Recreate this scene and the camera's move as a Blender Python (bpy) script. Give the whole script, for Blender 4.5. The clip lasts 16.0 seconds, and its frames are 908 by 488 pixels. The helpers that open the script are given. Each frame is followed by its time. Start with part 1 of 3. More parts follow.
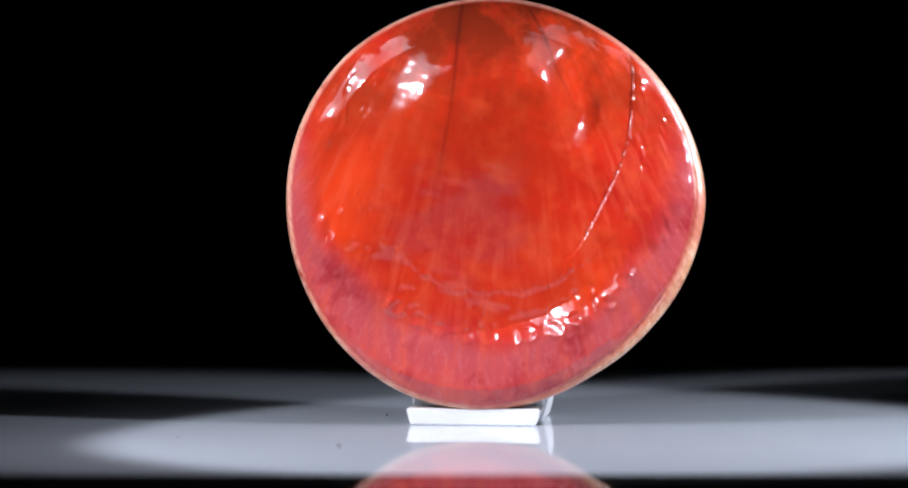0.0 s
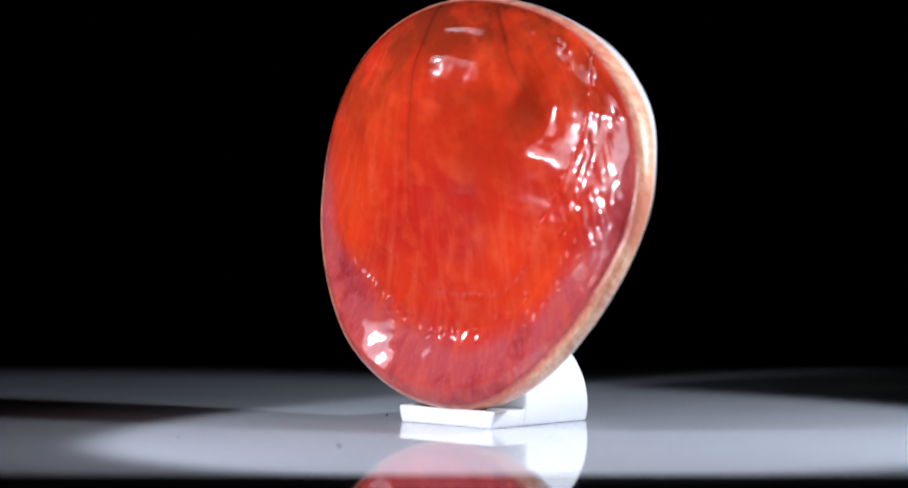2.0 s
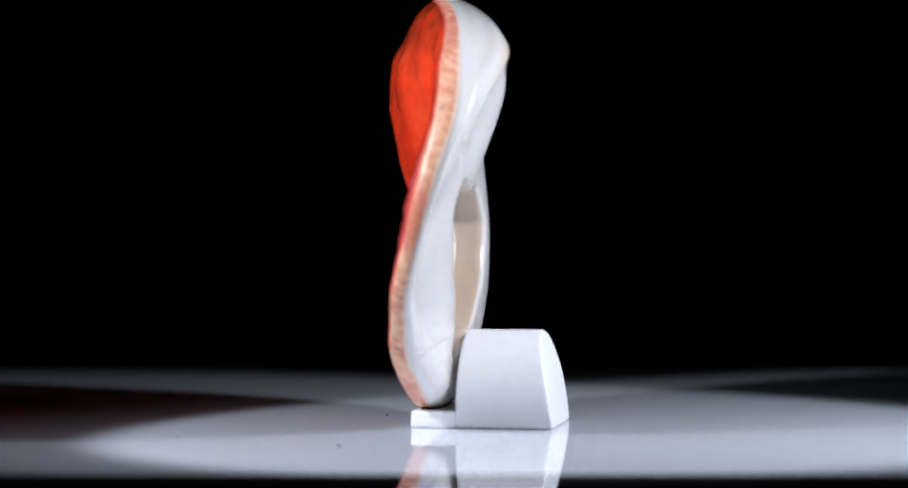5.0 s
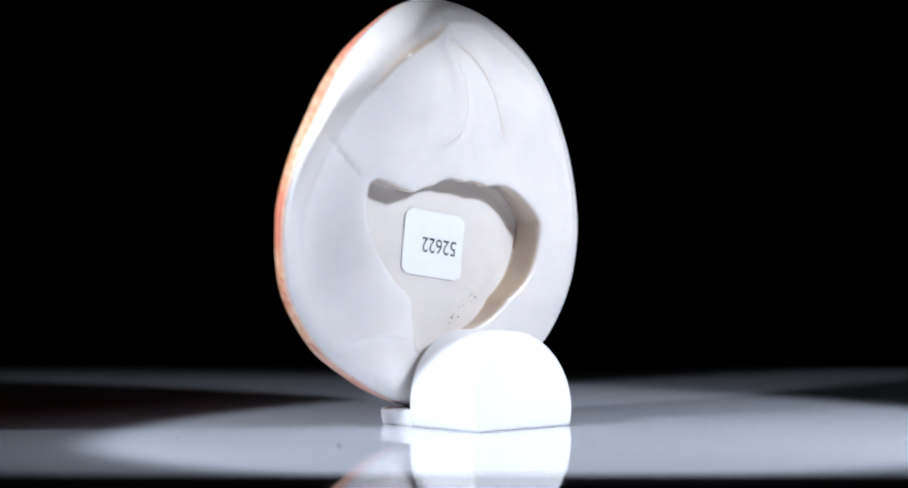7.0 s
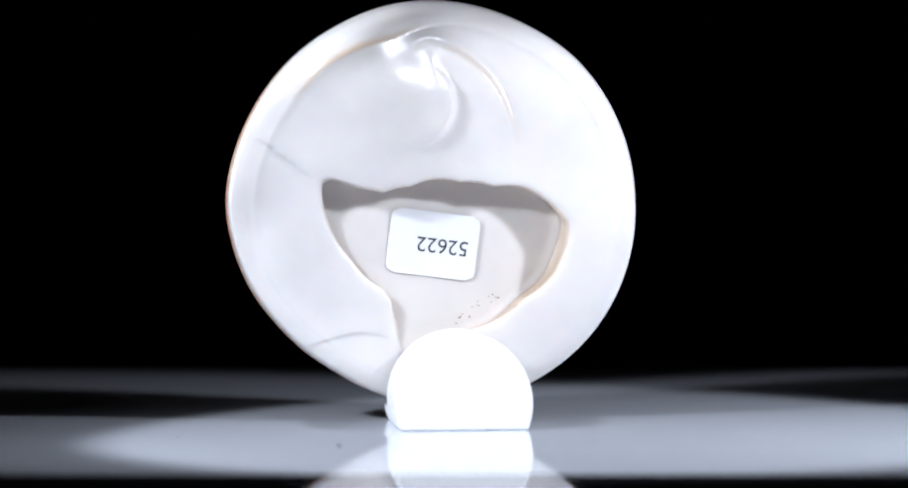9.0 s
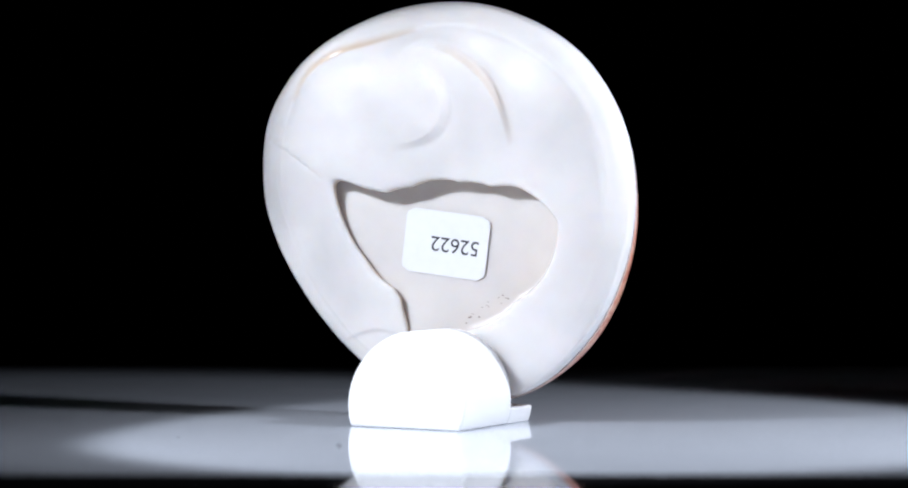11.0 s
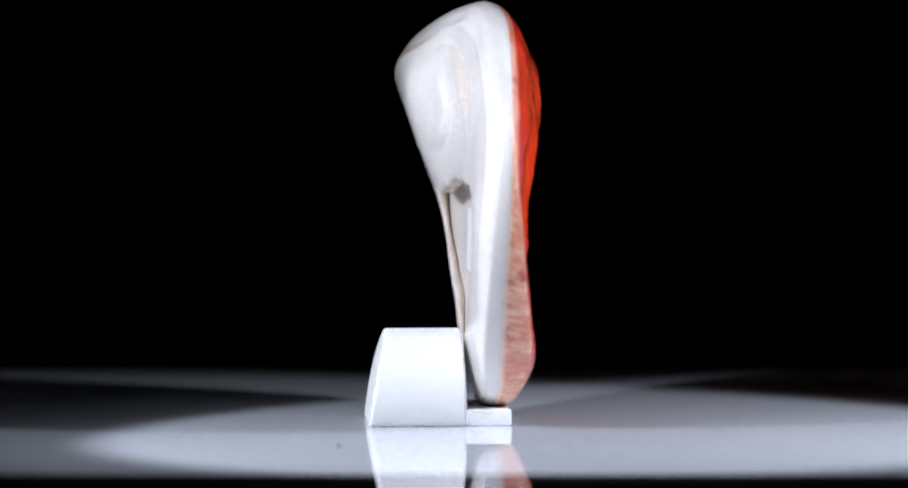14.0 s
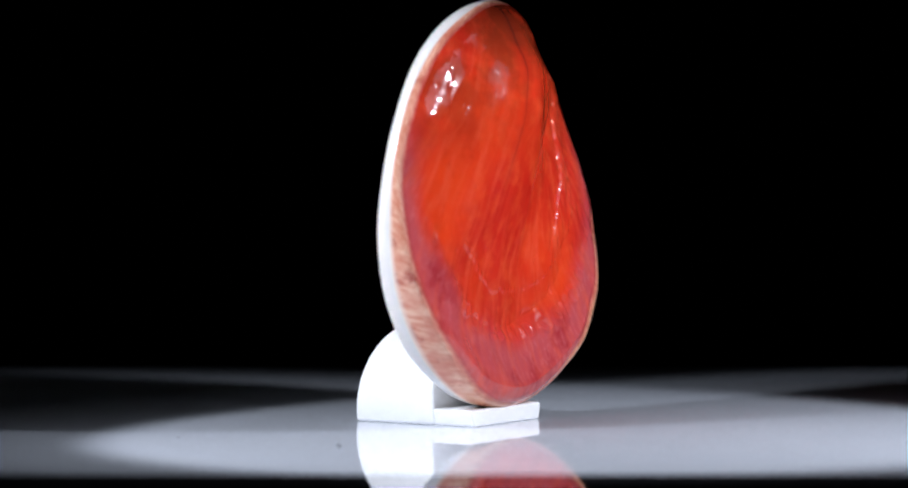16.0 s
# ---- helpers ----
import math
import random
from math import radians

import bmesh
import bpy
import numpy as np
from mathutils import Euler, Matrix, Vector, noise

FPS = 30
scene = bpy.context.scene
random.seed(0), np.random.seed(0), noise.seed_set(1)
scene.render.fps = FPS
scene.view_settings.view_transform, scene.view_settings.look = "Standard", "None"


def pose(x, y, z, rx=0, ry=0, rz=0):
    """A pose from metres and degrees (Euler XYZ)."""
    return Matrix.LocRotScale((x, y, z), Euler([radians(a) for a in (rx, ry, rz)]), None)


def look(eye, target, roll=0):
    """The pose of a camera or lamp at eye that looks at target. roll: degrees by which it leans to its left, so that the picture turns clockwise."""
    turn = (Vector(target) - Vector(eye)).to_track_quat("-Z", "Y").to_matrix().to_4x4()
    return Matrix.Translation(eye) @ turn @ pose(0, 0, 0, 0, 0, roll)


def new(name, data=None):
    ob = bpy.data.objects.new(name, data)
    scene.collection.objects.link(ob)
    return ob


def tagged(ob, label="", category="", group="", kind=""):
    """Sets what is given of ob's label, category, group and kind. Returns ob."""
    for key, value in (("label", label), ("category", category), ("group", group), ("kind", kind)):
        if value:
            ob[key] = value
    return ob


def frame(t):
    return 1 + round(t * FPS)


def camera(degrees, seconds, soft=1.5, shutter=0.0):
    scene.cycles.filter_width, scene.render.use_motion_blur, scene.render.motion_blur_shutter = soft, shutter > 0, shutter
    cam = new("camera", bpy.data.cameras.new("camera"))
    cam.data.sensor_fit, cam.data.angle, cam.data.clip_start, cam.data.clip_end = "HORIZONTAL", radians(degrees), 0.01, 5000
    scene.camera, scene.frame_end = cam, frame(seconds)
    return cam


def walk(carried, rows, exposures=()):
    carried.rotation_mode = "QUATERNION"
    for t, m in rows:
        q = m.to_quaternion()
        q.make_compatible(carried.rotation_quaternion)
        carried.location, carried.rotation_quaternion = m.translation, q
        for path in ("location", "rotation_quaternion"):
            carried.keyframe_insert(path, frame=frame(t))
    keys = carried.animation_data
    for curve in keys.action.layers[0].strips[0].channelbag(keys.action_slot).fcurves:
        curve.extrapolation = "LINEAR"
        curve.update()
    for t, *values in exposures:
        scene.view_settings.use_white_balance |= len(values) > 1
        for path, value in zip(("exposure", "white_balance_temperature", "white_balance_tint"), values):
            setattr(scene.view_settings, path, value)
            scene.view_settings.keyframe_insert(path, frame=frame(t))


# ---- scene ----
MM = 0.001
AXIS_X = 2.0 * MM          # upright axis about which the display turns
RATE = 18.41                 # degrees a second, clockwise from above

# ---------------------------------------------------------------- camera
cam = camera(20, 16.0, soft=2.0)
cam.data.dof.use_dof = True
cam.data.dof.focus_distance = 0.450
cam.data.dof.aperture_fstop = 13.0
STAND_POINT = pose(0, -0.4446, 0.03862, 90 - math.degrees(0.01763), 0, 0)
walk(cam, [(0.0, STAND_POINT), (16.0, STAND_POINT)], exposures=[(0.0, 0.0), (16.0, 0.0)])

# ---------------------------------------------------------------- light
world = bpy.data.worlds.new("dark_studio")
scene.world = world
world.use_nodes = True
world.node_tree.nodes["Background"].inputs[0].default_value = (0.8, 0.9, 1.0, 1)
world.node_tree.nodes["Background"].inputs[1].default_value = 0.006


def studio_lamp(name, at, way, cone, blend, watts, panel_watts, colour):
    """A lamp beside the table: a hot bulb with a cut-off beam, set in a wide dim diffuser."""
    target = Vector(at) + Vector(way)
    data = bpy.data.lights.new(name, "SPOT")
    data.spot_size, data.spot_blend, data.shadow_soft_size = radians(cone), blend, 0.005
    data.energy, data.color = watts, colour
    new(name, data).matrix_world = look(at, target)
    data = bpy.data.lights.new(name + "_diffuser", "AREA")
    data.shape, data.size, data.size_y, data.spread = "RECTANGLE", 0.078, 0.104, radians(cone)
    data.energy, data.color = panel_watts, colour
    new(name + "_diffuser", data).matrix_world = look(at, target)


COOL = (0.81, 0.87, 1.0)
studio_lamp("lamp_east", (0.123, -0.052, 0.105), (-0.655, 0.26, -0.71), 64, 0.35, 1.04, 0.008, COOL)
studio_lamp("lamp_west", (-0.108, -0.084, 0.105), (0.729, 0.361, -0.56), 52, 0.20, 1.10, 0.015, COOL)


# ---------------------------------------------------------------- materials
def material(name, rough=0.5, spec=0.5, coat=0.0):
    m = bpy.data.materials.new(name)
    m.use_nodes = True
    nt = m.node_tree
    b = nt.nodes["Principled BSDF"]
    b.inputs["Roughness"].default_value = rough
    b.inputs["Specular IOR Level"].default_value = spec
    b.inputs["Coat Weight"].default_value = coat
    b.inputs["Coat Roughness"].default_value = 0.04
    return m, nt, b


def node(nt, kind, **values):
    n = nt.nodes.new(kind)
    for k, v in values.items():
        n.inputs[k.replace("_", " ")].default_value = v
    return n


def mix(nt, fac, a, b, blend="MIX"):
    n = nt.nodes.new("ShaderNodeMix")
    n.data_type, n.blend_type = "RGBA", blend
    for i, v in ((0, fac), (6, a), (7, b)):
        if isinstance(v, bpy.types.NodeSocket):
            nt.links.new(v, n.inputs[i])
        else:
            n.inputs[i].default_value = v if i == 0 else (*v, 1)
    return n.outputs[2]


def ramp(nt, source, stops):
    n = nt.nodes.new("ShaderNodeValToRGB")
    el = n.color_ramp.elements
    while len(el) < len(stops):
        el.new(0.5)
    for e, (p, c) in zip(el, stops):
        e.position = p
        e.color = (*c, 1) if len(c) == 3 else c
    nt.links.new(source, n.inputs[0])
    return n.outputs[0]


def grey(nt, source, lo, hi):
    return ramp(nt, source, [(lo, (0, 0, 0)), (hi, (1, 1, 1))])


def smooth(nt, source, lo, hi, first=0.0, last=1.0):
    """A soft change from one value to another, for sources of any size."""
    n = node(nt, "ShaderNodeMapRange", From_Min=lo, From_Max=hi, To_Min=first, To_Max=last)
    n.interpolation_type = "SMOOTHSTEP"
    nt.links.new(source, n.inputs["Value"])
    return n.outputs["Result"]


def noise_of(nt, vector, scale, detail=3.0, rough=0.5, stretch=None):
    if stretch:
        mp = nt.nodes.new("ShaderNodeMapping")
        mp.inputs["Scale"].default_value = stretch
        nt.links.new(vector, mp.inputs["Vector"])
        vector = mp.outputs[0]
    n = node(nt, "ShaderNodeTexNoise", Scale=scale, Detail=detail, Roughness=rough)
    nt.links.new(vector, n.inputs["Vector"])
    return n.outputs["Fac"]


def attribute(nt, name):
    n = nt.nodes.new("ShaderNodeAttribute")
    n.attribute_name = name
    return n


def bump(nt, b, height, strength, distance):
    n = node(nt, "ShaderNodeBump", Strength=strength, Distance=distance)
    nt.links.new(height, n.inputs["Height"])
    nt.links.new(n.outputs[0], b.inputs["Normal"])
    return n


def object_coord(nt):
    return nt.nodes.new("ShaderNodeTexCoord").outputs["Object"]


def red_polish():
    """Polished red outer layer: ribs that fan out from the hinge, mauve margin, dark cracks by geometry."""
    m, nt, b = material("polished_red_shell", 0.10, 0.5, 0.25)
    pat = attribute(nt, "fan")                    # fan angle, way from the hinge, share of the radius
    split = nt.nodes.new("ShaderNodeSeparateXYZ")
    nt.links.new(pat.outputs["Vector"], split.inputs[0])
    co = object_coord(nt)
    waver = nt.nodes.new("ShaderNodeVectorMath")
    waver.operation = "MULTIPLY_ADD"
    drift = node(nt, "ShaderNodeTexNoise", Scale=130, Detail=2)
    nt.links.new(co, drift.inputs["Vector"])
    nt.links.new(drift.outputs["Color"], waver.inputs[0])
    waver.inputs[1].default_value = (0.028, 0.004, 0)
    nt.links.new(pat.outputs["Vector"], waver.inputs[2])
    blotch = noise_of(nt, co, 95, 4, 0.6)
    cloud = noise_of(nt, co, 38, 2, 0.5)
    ribs = noise_of(nt, waver.outputs[0], 1.0, 3, 0.55, (38, 80, 0.0))
    fine = noise_of(nt, waver.outputs[0], 1.0, 2, 0.6, (120, 260, 0.0))
    grain = noise_of(nt, co, 900, 3, 0.6)
    base = ramp(nt, split.outputs[2], [(0.0, (0.49, 0.016, 0.007)), (0.50, (0.52, 0.019, 0.009)), (0.72, (0.53, 0.023, 0.014)),
                                       (0.78, (0.50, 0.036, 0.034)), (0.83, (0.47, 0.070, 0.076)), (0.93, (0.48, 0.064, 0.068)), (1.0, (0.54, 0.066, 0.054))])
    warm = mix(nt, grey(nt, cloud, 0.40, 0.66), base, (0.70, 0.046, 0.010))
    deep = mix(nt, 0.38, (0, 0, 0), grey(nt, noise_of(nt, co, 55, 4, 0.65), 0.52, 0.70))
    warm = mix(nt, deep, warm, (0.33, 0.009, 0.006))
    cells = noise_of(nt, co, 260, 3, 0.5)
    warm = mix(nt, mix(nt, 0.55, (0, 0, 0), grey(nt, cells, 0.48, 0.72)), warm, (0.70, 0.075, 0.022))
    edge = grey(nt, split.outputs[2], 0.74, 0.85)
    inner = mix(nt, edge, warm, base)
    streak = mix(nt, grey(nt, ribs, 0.47, 0.72), inner, (0.72, 0.100, 0.045))
    streak = mix(nt, ramp(nt, split.outputs[2], [(0.20, (0.10, 0.10, 0.10)), (0.55, (0.46, 0.46, 0.46))]), inner, streak)
    dark = mix(nt, grey(nt, fine, 0.52, 0.75), streak, (0.30, 0.016, 0.016))
    dark = mix(nt, 0.07, streak, dark)
    top = smooth(nt, split.outputs[1], 0.022, 0.060, 1.0, 0.0)
    spots = nt.nodes.new("ShaderNodeMath")
    spots.operation = "MULTIPLY"
    nt.links.new(grey(nt, noise_of(nt, co, 75, 5, 0.62), 0.40, 0.58), spots.inputs[0])
    nt.links.new(top, spots.inputs[1])
    out = mix(nt, spots.outputs[0], dark, (0.19, 0.020, 0.007))
    margin = nt.nodes.new("ShaderNodeMath")
    margin.operation = "MULTIPLY"
    nt.links.new(grey(nt, blotch, 0.52, 0.64), margin.inputs[0])
    nt.links.new(edge, margin.inputs[1])
    out = mix(nt, margin.outputs[0], out, (0.36, 0.026, 0.032))
    pale = nt.nodes.new("ShaderNodeMath")
    pale.operation = "MULTIPLY"
    nt.links.new(grey(nt, noise_of(nt, pat.outputs["Vector"], 1.0, 4, 0.65, (75, 420, 0.0)), 0.50, 0.68), pale.inputs[0])
    nt.links.new(edge, pale.inputs[1])
    out = mix(nt, mix(nt, 0.4, (0, 0, 0), pale.outputs[0]), out, (0.58, 0.14, 0.15))
    crack = attribute(nt, "crack")
    out = mix(nt, crack.outputs["Fac"], out, (0.05, 0.006, 0.006))
    nt.links.new(out, b.inputs["Base Color"])
    b.inputs["Subsurface Weight"].default_value = 0.12
    b.inputs["Subsurface Radius"].default_value = (1.0, 0.25, 0.12)
    b.inputs["Subsurface Scale"].default_value = 0.0015
    worn = nt.nodes.new("ShaderNodeMath")
    worn.operation = "MULTIPLY"
    nt.links.new(grey(nt, split.outputs[2], 0.56, 0.70), worn.inputs[0])
    nt.links.new(ramp(nt, cells, [(0.40, (0.35, 0.35, 0.35)), (0.60, (1, 1, 1))]), worn.inputs[1])
    hollow = nt.nodes.new("ShaderNodeMath")
    hollow.operation = "MULTIPLY"
    nt.links.new(smooth(nt, split.outputs[1], 0.040, 0.066), hollow.inputs[0])
    nt.links.new(ramp(nt, split.outputs[2], [(0.52, (1, 1, 1)), (0.66, (0, 0, 0))]), hollow.inputs[1])
    for socket, lo, hi, dull in (("Roughness", 0.11, 0.085, 0.24), ("Coat Weight", 0.12, 0.25, 0.0), ("Specular IOR Level", 0.42, 0.5, 0.30)):
        n = nt.nodes.new("ShaderNodeMapRange")
        n.inputs["To Min"].default_value, n.inputs["To Max"].default_value = lo, hi
        nt.links.new(worn.outputs[0], n.inputs["Value"])
        k = nt.nodes.new("ShaderNodeMix")
        nt.links.new(hollow.outputs[0], k.inputs[0])
        nt.links.new(n.outputs[0], k.inputs[2])
        k.inputs[3].default_value = dull
        nt.links.new(k.outputs[0], b.inputs[socket])
    bump(nt, b, grain, 0.05, 0.00012)
    return m


def rim_cut():
    """Ground edge of the shell, peach and coral layers in slanting growth lines."""
    m, nt, b = material("layered_peach_edge", 0.32, 0.45, 0.2)
    at = attribute(nt, "band")                   # way round the rim, across the rim, coral share
    split = nt.nodes.new("ShaderNodeSeparateXYZ")
    nt.links.new(at.outputs["Vector"], split.inputs[0])
    co = object_coord(nt)
    shear = nt.nodes.new("ShaderNodeMath")
    shear.operation = "MULTIPLY_ADD"
    nt.links.new(split.outputs[1], shear.inputs[0])
    shear.inputs[1].default_value = 0.35
    nt.links.new(split.outputs[0], shear.inputs[2])
    comb = nt.nodes.new("ShaderNodeCombineXYZ")
    nt.links.new(shear.outputs[0], comb.inputs[0])
    nt.links.new(split.outputs[1], comb.inputs[1])
    lines = noise_of(nt, comb.outputs[0], 1.0, 4, 0.65, (7.5, 2.5, 1))
    spots = noise_of(nt, co, 150, 5, 0.65)
    blots = noise_of(nt, co, 95, 3, 0.6)
    peach = mix(nt, grey(nt, lines, 0.40, 0.64), (0.62, 0.27, 0.135), (0.80, 0.50, 0.33))
    coral = mix(nt, grey(nt, lines, 0.40, 0.64), (0.62, 0.21, 0.13), (0.80, 0.46, 0.33))
    out = mix(nt, split.outputs[2], peach, coral)
    out = mix(nt, mix(nt, 0.7, (0, 0, 0), grey(nt, blots, 0.52, 0.62)), out, (0.56, 0.14, 0.085))
    out = mix(nt, grey(nt, spots, 0.57, 0.68), out, (0.36, 0.05, 0.03))
    red = mix(nt, grey(nt, lines, 0.40, 0.64), (0.40, 0.036, 0.034), (0.56, 0.10, 0.07))
    out = mix(nt, ramp(nt, split.outputs[1], [(0.04, (0, 0, 0)), (0.32, (0.65, 0.65, 0.65)), (0.52, (1, 1, 1))]), red, out)
    out = mix(nt, grey(nt, split.outputs[1], 0.90, 1.0), out, (0.78, 0.66, 0.56))
    nt.links.new(out, b.inputs["Base Color"])
    bump(nt, b, lines, 0.25, 0.0002)
    return m


def nacre():
    m, nt, b = material("polished_white_nacre", 0.25, 0.42, 0.12)
    co = object_coord(nt)
    cloud = noise_of(nt, co, 55, 3, 0.55)
    mottle = noise_of(nt, co, 210, 4, 0.6)
    c = mix(nt, grey(nt, cloud, 0.36, 0.66), (0.70, 0.67, 0.65), (0.775, 0.742, 0.71))
    c = mix(nt, grey(nt, mottle, 0.45, 0.90), c, (0.75, 0.69, 0.68))
    smoky = mix(nt, 0.5, (0, 0, 0), grey(nt, noise_of(nt, co, 34, 3, 0.6), 0.54, 0.70))
    c = mix(nt, smoky, c, (0.60, 0.60, 0.575))
    # tan for the seam stain, and for the warm shade painted into the hollow
    stain_shade = attribute(nt, "stain_shade")
    c = mix(nt, stain_shade.outputs["Fac"], c, (0.52, 0.39, 0.27))
    nt.links.new(c, b.inputs["Base Color"])
    b.inputs["Subsurface Weight"].default_value = 0.40
    b.inputs["Subsurface Radius"].default_value = (1.0, 0.80, 0.62)
    b.inputs["Subsurface Scale"].default_value = 0.0030
    bump(nt, b, cloud, 0.12, 0.0008)
    return m


def white_resin():
    m, nt, b = material("matt_white_resin", 0.45, 0.4)
    co = object_coord(nt)
    layers = noise_of(nt, co, 1.0, 2, 0.5, (60, 60, 4500))
    c = mix(nt, noise_of(nt, co, 160, 4), (0.87, 0.87, 0.87), (0.91, 0.91, 0.91))
    nt.links.new(c, b.inputs["Base Color"])
    bump(nt, b, layers, 0.10, 0.00006)
    return m


def glossy_acrylic():
    m, nt, b = material("glossy_white_acrylic", 0.035, 0.5)
    co = object_coord(nt)
    c = mix(nt, noise_of(nt, co, 25, 4), (0.60, 0.63, 0.69), (0.68, 0.71, 0.76))
    smear = noise_of(nt, co, 1.0, 4, 0.6, (18, 120, 1))
    rough = nt.nodes.new("ShaderNodeMapRange")
    rough.inputs["To Min"].default_value, rough.inputs["To Max"].default_value = 0.02, 0.06
    nt.links.new(smear, rough.inputs["Value"])
    nt.links.new(rough.outputs[0], b.inputs["Roughness"])
    nt.links.new(c, b.inputs["Base Color"])
    return m


def dark_acrylic():
    m, nt, b = material("glossy_black_acrylic", 0.04, 0.5)
    c = mix(nt, noise_of(nt, object_coord(nt), 60, 3), (0.02, 0.02, 0.022), (0.03, 0.03, 0.033))
    nt.links.new(c, b.inputs["Base Color"])
    return m


def black_cloth():
    m, nt, b = material("black_velvet", 0.95, 0.05)
    co = object_coord(nt)
    c = mix(nt, noise_of(nt, co, 300, 4), (0.003, 0.003, 0.004), (0.007, 0.007, 0.008))
    nt.links.new(c, b.inputs["Base Color"])
    return m


def label_paper():
    m, nt, b = material("white_paper_label", 0.6, 0.3)
    c = mix(nt, noise_of(nt, object_coord(nt), 700, 3), (0.75, 0.75, 0.76), (0.80, 0.80, 0.81))
    nt.links.new(c, b.inputs["Base Color"])
    return m


def ink():
    m, nt, b = material("black_print", 0.7, 0.2)
    c = mix(nt, noise_of(nt, object_coord(nt), 1500, 3), (0.02, 0.02, 0.022), (0.05, 0.05, 0.055))
    nt.links.new(c, b.inputs["Base Color"])
    return m


def pit_tan():
    m, nt, b = material("tan_pits", 0.9, 0.2)
    c = mix(nt, noise_of(nt, object_coord(nt), 900, 2), (0.20, 0.15, 0.12), (0.34, 0.27, 0.22))
    nt.links.new(c, b.inputs["Base Color"])
    return m


def dust_grey():
    m, nt, b = material("grey_dust", 0.9, 0.2)
    c = mix(nt, noise_of(nt, object_coord(nt), 900, 2), (0.04, 0.04, 0.045), (0.10, 0.10, 0.11))
    nt.links.new(c, b.inputs["Base Color"])
    return m


RED, RIM, NACRE, RESIN = red_polish(), rim_cut(), nacre(), white_resin()
BLACK_ACRYLIC = dark_acrylic()
ACRYLIC, VELVET, PAPER, INK, DUST, PITS = glossy_acrylic(), black_cloth(), label_paper(), ink(), dust_grey(), pit_tan()


# ---------------------------------------------------------------- helpers
def mesh_object(name, me, mat, parent=None, label=""):
    ob = new(name, me)
    me.materials.append(mat)
    ob.parent = parent
    return tagged(ob, label)


def part(name, bm, mat, parent=None, label="", smooth=False):
    me = bpy.data.meshes.new(name)
    bm.normal_update()
    bm.to_mesh(me)
    bm.free()
    if smooth:
        me.shade_smooth()
    return mesh_object(name, me, mat, parent, label)


def bevel_all(bm, width, segments=2, angle=30):
    bm.normal_update()
    edges = [e for e in bm.edges if len(e.link_faces) == 2 and e.calc_face_angle(0) > radians(angle)]
    bmesh.ops.bevel(bm, geom=edges, offset=width, segments=segments, profile=0.5, affect="EDGES", clamp_overlap=True)


def slab(x0, x1, y0, y1, z0, z1, bevel=0.0):
    bm = bmesh.new()
    bmesh.ops.create_cube(bm, size=1)
    for v in bm.verts:
        v.co = Vector(((x0, x1)[v.co.x > 0], (y0, y1)[v.co.y > 0], (z0, z1)[v.co.z > 0]))
    if bevel:
        bevel_all(bm, bevel, 3)
    return bm


def prism(outline, back, front):
    """A body between two copies of an outline (x, z); back and front give y for each (x, z)."""
    bm = bmesh.new()
    a = [bm.verts.new((x, front(x, z), z)) for x, z in outline]
    c = [bm.verts.new((x, back(x, z), z)) for x, z in outline]
    n = len(outline)
    bm.faces.new(a)
    bm.faces.new(c[::-1])
    for i in range(n):
        j = (i + 1) % n
        bm.faces.new((a[j], a[i], c[i], c[j]))
    bmesh.ops.recalc_face_normals(bm, faces=bm.faces)
    return bm


# ---------------------------------------------------------------- setting
tagged(part("table_top", slab(-0.30, 0.30, -0.085, 0.137, -0.006, 0.0), ACRYLIC),
       "glossy white acrylic table top with a straight front edge", "table top", kind="structure")
tagged(part("table_front", slab(-0.30, 0.30, -0.15, -0.0852, -0.006, -0.00002), BLACK_ACRYLIC),
       "glossy black acrylic front strip of the table", "table front", kind="structure")
tagged(part("floor", slab(-0.9, 0.9, -0.9, 0.9, -0.016, -0.006), VELVET), "black velvet under the white table top", "floor", kind="structure")
tagged(part("backdrop", slab(-0.9, 0.9, 0.9, 0.91, -0.016, 1.2), VELVET), "plain black velvet backdrop behind the table", "backdrop", kind="structure")
tagged(part("wall_south", slab(-0.9, 0.9, -0.91, -0.9, -0.016, 1.2), VELVET), "plain black studio wall", "wall", kind="structure")
tagged(part("wall_east", slab(0.9, 0.91, -0.9, 0.9, -0.016, 1.2), VELVET), "plain black studio wall", "wall", kind="structure")
tagged(part("wall_west", slab(-0.91, -0.9, -0.9, 0.9, -0.016, 1.2), VELVET), "plain black studio wall", "wall", kind="structure")
tagged(part("ceiling", slab(-0.91, 0.91, -0.91, 0.91, 1.2, 1.21), VELVET), "plain black studio ceiling", "ceiling", kind="structure")


